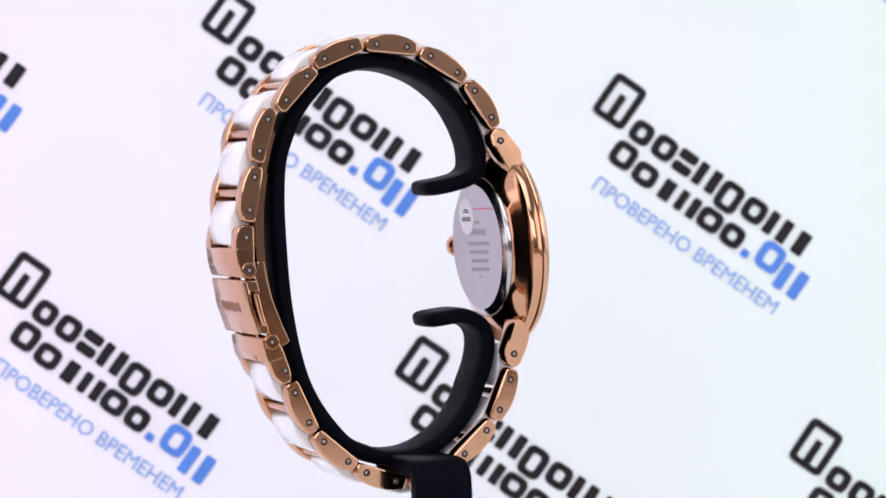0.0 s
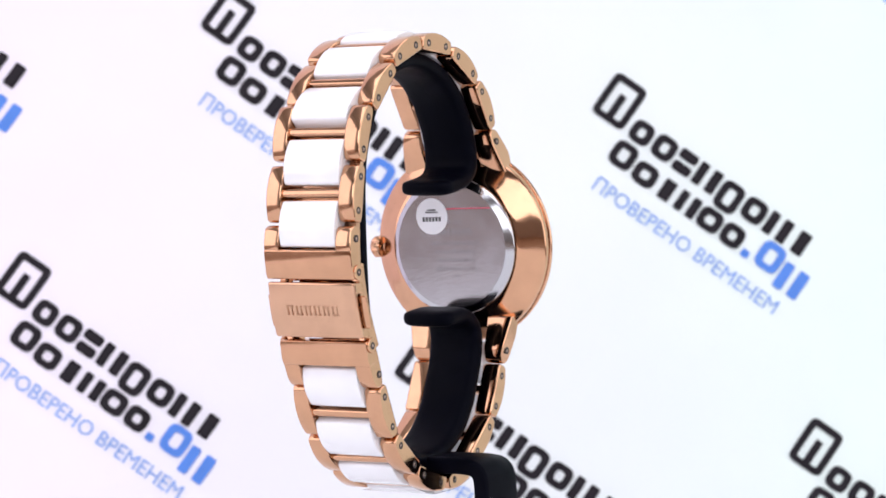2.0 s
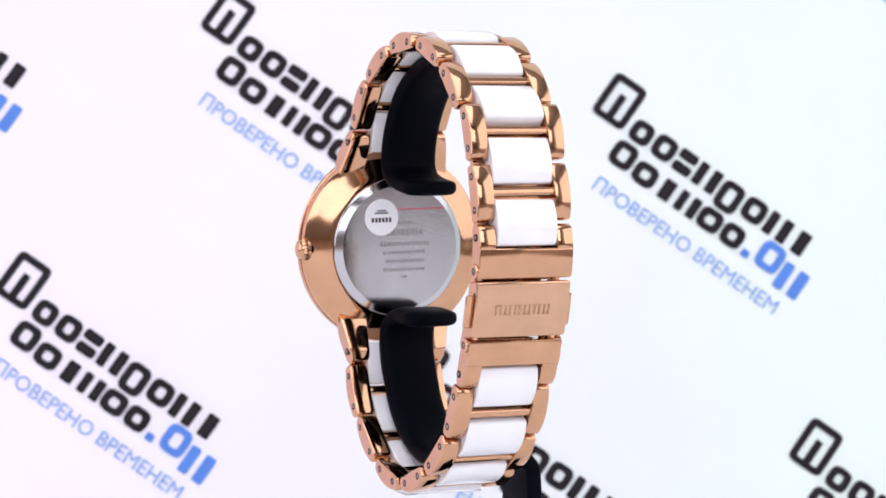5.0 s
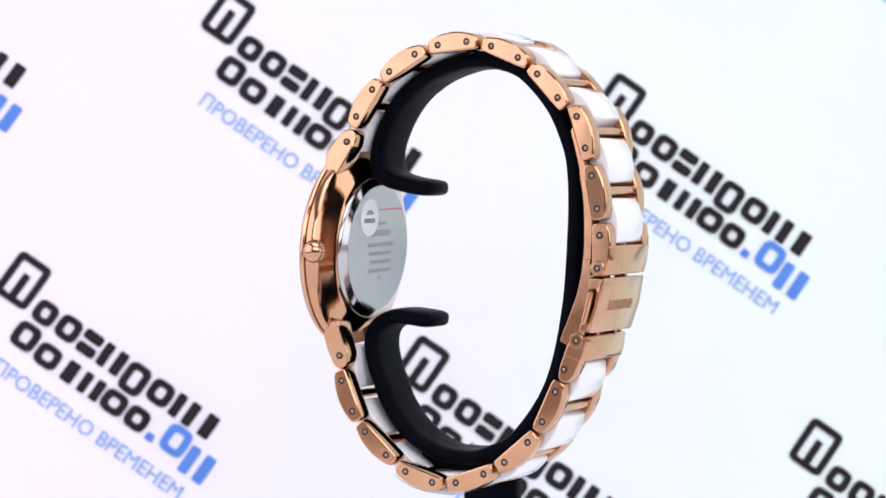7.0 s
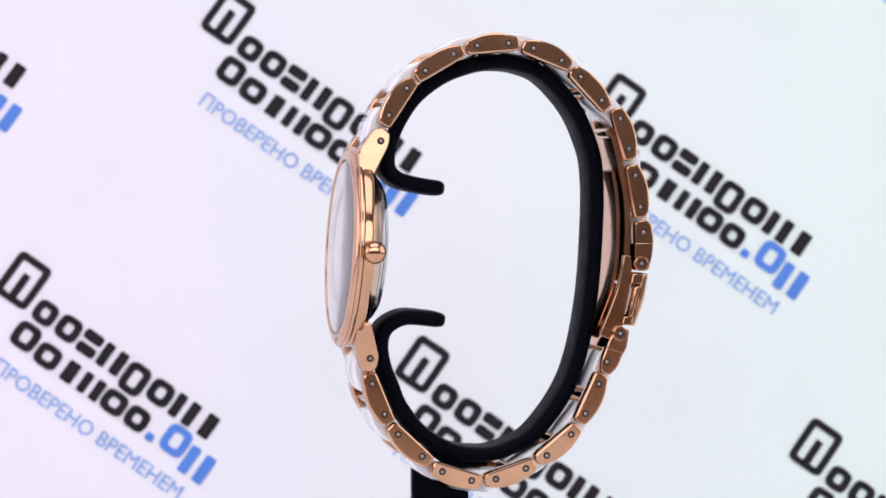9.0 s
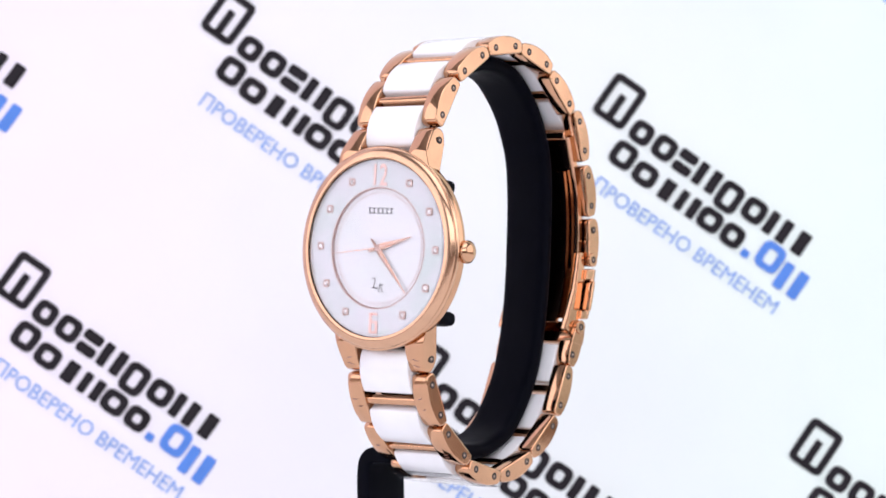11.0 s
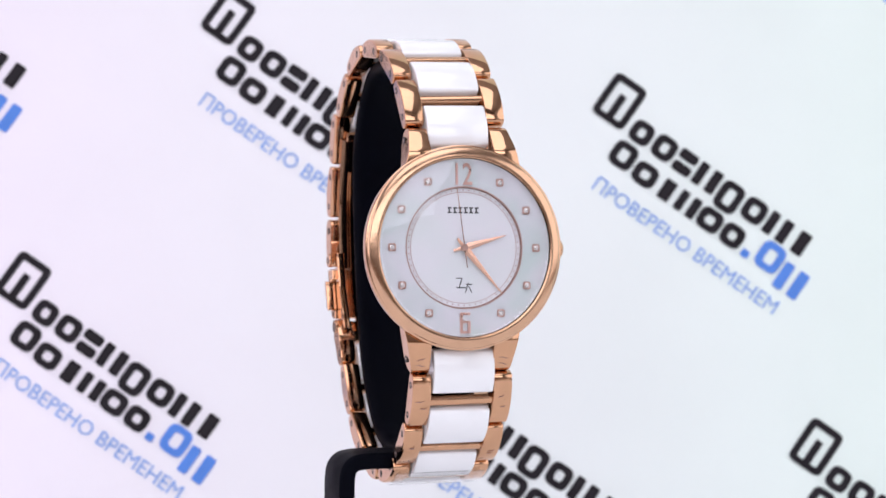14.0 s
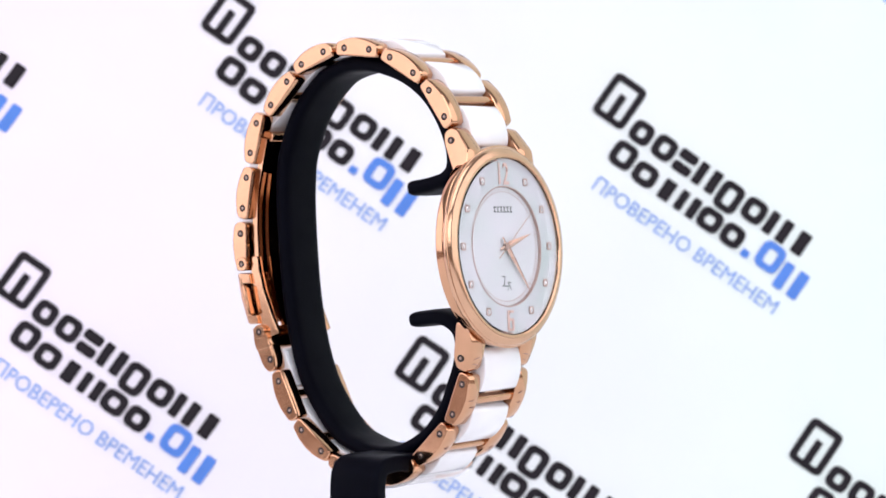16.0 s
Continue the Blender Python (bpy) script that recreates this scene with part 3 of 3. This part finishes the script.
# folding clasp
def build_clasp():
    across = lambda u, v, h: (u, h + MID, v)
    # upper end piece
    bm = bmesh.new()
    end = rounded([(34.35, 82.3), (34.35, 77.2), (37.35, 77.2), (37.62, 79.5), (37.2, 82.0), (36.2, 82.6)], 0.6, 3)
    for s in (-1, 1):
        prism(bm, end, *sorted((s * 5.5, s * 8.36)), 0.22, across)
    prism(bm, rounded([(34.3, 78.7), (34.3, 73.9), (36.6, 73.8), (37.2, 75.8), (37.6, 78.7)], 0.4, 3), -8.4, 8.4, 0.22, across)
    up = part("clasp_end", bm, GOLD, watch, "solid rose gold end piece of the clasp", 30, LEAN)
    for s in (-1, 1):
        again(PIN, Matrix.Translation((35.73 * MM, (MID + s * 8.45) * MM, 80.44 * MM)) @ pose(0, 0, 0, -90 * s, 0, 0), up)
    # lower end piece
    bm = bmesh.new()
    low = rounded([(31.0, 64.0), (32.9, 63.0), (32.6, 60.8), (31.0, 57.2), (29.6, 55.9), (28.0, 56.6), (28.3, 58.6), (29.6, 62.0)], 0.6, 3)
    for s in (-1, 1):
        prism(bm, low, *sorted((s * 5.5, s * 8.36)), 0.22, across)
    prism(bm, rounded([(31.0, 64.1), (33.2, 63.75), (32.75, 60.8), (32.15, 59.5), (29.0, 60.5), (29.6, 62.0)], 0.4, 3), -8.4, 8.4, 0.22, across)
    down = part("clasp_end", bm, GOLD, watch, "solid rose gold end piece of the clasp", 30, LEAN)
    for s in (-1, 1):
        again(PIN, Matrix.Translation((29.15 * MM, (MID + s * 8.45) * MM, 58.3 * MM)) @ pose(0, 0, 0, -90 * s, 0, 0), down)
    # hinge knuckles
    for x, z in ((35.35, 75.05), (31.5, 63.1)):
        for s in (-1, 1):
            bm = bmesh.new()
            disc(bm, 1.25, 0, 0.9, steps=28, bevel=0.12)
            k = part("hinge_knuckle", bm, GOLD, watch, "", 30, LEAN @ Matrix.Translation((x * MM, (MID + s * 7.75) * MM, z * MM)) @ pose(0, 0, 0, -90 * s, 0, 0))
            again(PIN, Matrix.Translation((0, 0, 0.0009)), k)
    # cover plate with the maker's mark as bars
    bm = bmesh.new()
    prism(bm, rounded([(35.3, 73.35), (36.7, 73.45), (35.9, 69.0), (34.2, 64.2), (32.9, 64.6), (34.6, 69.1)], 0.6, 5), -8.4, 8.4, 0.5, across)
    cover = part("clasp_cover", bm, GOLD_BRUSHED, watch, "polished rose gold clasp cover", 30, LEAN)
    bm = bmesh.new()
    for s in (-1, 1):
        for a, b in ((73.3, 71.6), (66.0, 64.5)):
            xa, xb = 33.9 + (a - 73.3) * 0.23, 33.9 + (b - 73.3) * 0.23
            prism(bm, [(xa, a), (xa + 2.0, a), (xb + 2.0, b), (xb, b)], *sorted((s * 6.6, s * 8.35)), 0.15, across)
    part("cover_rim", bm, GOLD, cover, "", 30)
    slope = Vector((36.25 - 34.95, 0, 71.0 - 66.4)).normalized()
    m = Matrix((Vector((0, 1, 0)), slope, Vector((0, 1, 0)).cross(slope))).transposed().to_4x4()
    m.translation = Vector((35.83, MID, 68.75)) * MM
    for i in range(6):
        bm = bmesh.new()
        x = -5.0 + 1.75 * i
        block(bm, x, x + 0.25, -0.85, 0.85, 0.0, 0.07, 0)
        block(bm, x + 0.8, x + 1.05, -0.85, 0.85, 0.0, 0.07, 0)
        block(bm, x - 0.1, x + 1.15, -0.85 if i % 2 else 0.65, -0.65 if i % 2 else 0.85, 0.0, 0.069, 0)
        part("etched_mark", bm, ENGRAVE_GOLD, cover, "", 30, m)
    # push buttons in the sides
    for s in (-1, 1):
        bm = bmesh.new()
        prism(bm, rounded([(34.0, 71.2), (34.9, 71.3), (34.2, 68.4), (33.4, 65.9), (32.7, 66.1), (33.4, 68.6)], 0.4, 3), *sorted((s * 6.4, s * 9.5)), 0.25, across)
        part("push_button", bm, GOLD, watch, "", 30, LEAN)
    # curved side frame
    bm = bmesh.new()
    box = rounded([(32.5, 76.5), (33.7, 76.4), (33.9, 73.4), (33.0, 69.0), (32.0, 65.0), (32.3, 62.0), (31.4, 61.2), (28.1, 63.0), (29.6, 66.4), (31.2, 70.4), (32.0, 73.6)], 0.3, 2)
    for s in (-1, 1):
        prism(bm, box, *sorted((s * 6.4, s * 7.7)), 0.12, across)
    part("clasp_frame", bm, GOLD, watch, "", 30, LEAN)
    # folding blades
    sec = lambda w, t: (lambda q: [(MID - w, -t), (MID + w, -t), (MID + w, t), (MID - w, t)])
    bm = bmesh.new()
    sweep(bm, spline([(30.8, 97.2), (31.5, 94.6), (32.3, 91.0), (33.1, 86.5), (33.3, 81.5), (33.1, 77.0), (32.9, 73.5)], 6), sec(7.2, 0.5))
    blade = part("folding_blade", bm, GOLD, watch, "curved rose gold folding blade", 30, LEAN)
    bm = bmesh.new()
    lathe(bm, [(0, -6.4), (0.8, -6.4), (0.95, -6.2), (0.95, 6.2), (0.8, 6.4), (0, 6.4)], 20)
    part("blade_knuckle", bm, GOLD, blade, "", 30, Matrix.Translation((30.7 * MM, MID * MM, 97.6 * MM)) @ pose(0, 0, 0, 90, 0, 0))
    bm = bmesh.new()
    sweep(bm, spline([(31.2, 91.0), (31.9, 86.0), (32.0, 80.0), (31.6, 75.0), (30.4, 69.0), (28.6, 64.2)], 6), sec(5.4, 0.32))
    part("folding_blade", bm, GOLD, watch, "inner rose gold folding blade", 30, LEAN)


build_clasp()


# ---- the stand: a black strap-shaped loop with two tongues, on an angled post ----
def build_stand():
    stand = tagged(new("watch_stand"), "matte black plastic display stand carrying the watch", "watch stand")
    line = spline([(2.3, 88.2), (-0.5, 88.5), (-3.6, 89.1), (-6.2, 90.0), (-7.8, 92.0), (-7.5, 95.8), (-5.6, 100.2), (-2.6, 104.2), (1.8, 107.4), (6.5, 109.2), (10.8, 109.9),
                   (15.5, 109.4), (20.0, 107.3), (24.7, 102.0), (27.4, 96.2), (28.5, 91.0), (28.5, 81.7), (27.2, 67.3), (24.0, 55.0), (18.0, 46.3), (13.0, 43.4), (8.4, 42.4),
                   (3.0, 43.2), (-2.3, 46.4), (-5.9, 50.9), (-7.5, 54.7), (-8.7, 57.8), (-9.3, 61.2), (-8.8, 63.8), (-7.2, 65.4), (-4.6, 66.3), (-1.0, 66.0), (2.3, 65.5)], 8)

    def section(q):
        e = min(q, 1 - q) * 2
        w = 5.0 - 0.4 * max(0.0, 1 - abs(q - 0.54) / 0.2)
        grow = min(1.0, e / 0.045)
        w *= math.sqrt(max(0.02, 1 - (1 - grow) ** 2))
        t = 1.4 * math.sqrt(max(0.03, 1 - (1 - min(1.0, (e + 0.003) / 0.05)) ** 2))
        pts = []
        for i in range(20):
            a = 2 * math.pi * i / 20
            c, s = math.cos(a), math.sin(a)
            pts.append((w * math.copysign(abs(c) ** 0.45, c), t * math.copysign(abs(s) ** 0.6, s)))
        return pts
    bm = bmesh.new()
    sweep(bm, line, section)
    for v in bm.verts:
        v.co.y += 0.022 * v.co.x - 0.1
        v.co.x += 0.3 * max(0.0, v.co.x) / 28
    part("loop", bm, RUBBER, stand, "", 60)
    # arm sideways from the loop's foot, then down to the base
    bm = bmesh.new()
    arm = spline([(-2.2, 41.6), (6.8, 41.6), (11.8, 41.6), (14.3, 40.9), (15.25, 38.2), (15.25, 30.0), (15.25, 14.0), (15.25, 3.5)], 8)
    rings = []
    for i, p in enumerate(arm):
        d = (arm[min(i + 1, len(arm) - 1)] - arm[max(i - 1, 0)]).normalized()
        nrm = Vector((-d.y, d.x))
        ring = []
        for u, h in rounded([(-5.1, -1.4), (5.1, -1.4), (5.1, 1.4), (-5.1, 1.4)], 0.6, 3):
            ring.append(bm.verts.new((4.3 + u, p.x + nrm.x * h, p.y + nrm.y * h)))
        rings.append(ring)
    n = len(rings[0])
    for a, b in zip(rings, rings[1:]):
        for i in range(n):
            bm.faces.new((a[i], a[(i + 1) % n], b[(i + 1) % n], b[i]))
    bm.faces.new(rings[0][::-1])
    bm.faces.new(rings[-1])
    part("post", bm, RUBBER, stand, "", 40)
    bm = bmesh.new()
    block(bm, -9, 17, 6, 24, 0.8, 4.0, 0.5, 3.0)
    part("base", bm, RUBBER, stand, "", 40)
    return stand


stand = build_stand()


def motions():
    turn = [(t, pose(0.00023, 0, 0, 0, 0, a)) for t, a in TURN]
    walk(stand, turn)
    walk(watch, turn)
    walk(second_hand, [(t, CASE @ pose(0, 0, 0, 0, 0, 36.0 - ROLL - 30.0 * (t - 13.0))) for t in range(0, 17)])
    walk(minute_hand, [(t, CASE @ pose(0, 0, 0, 0, 0, -140.2 - ROLL - 0.5 * (t - 12.9))) for t in (0, 8, 16)])


motions()
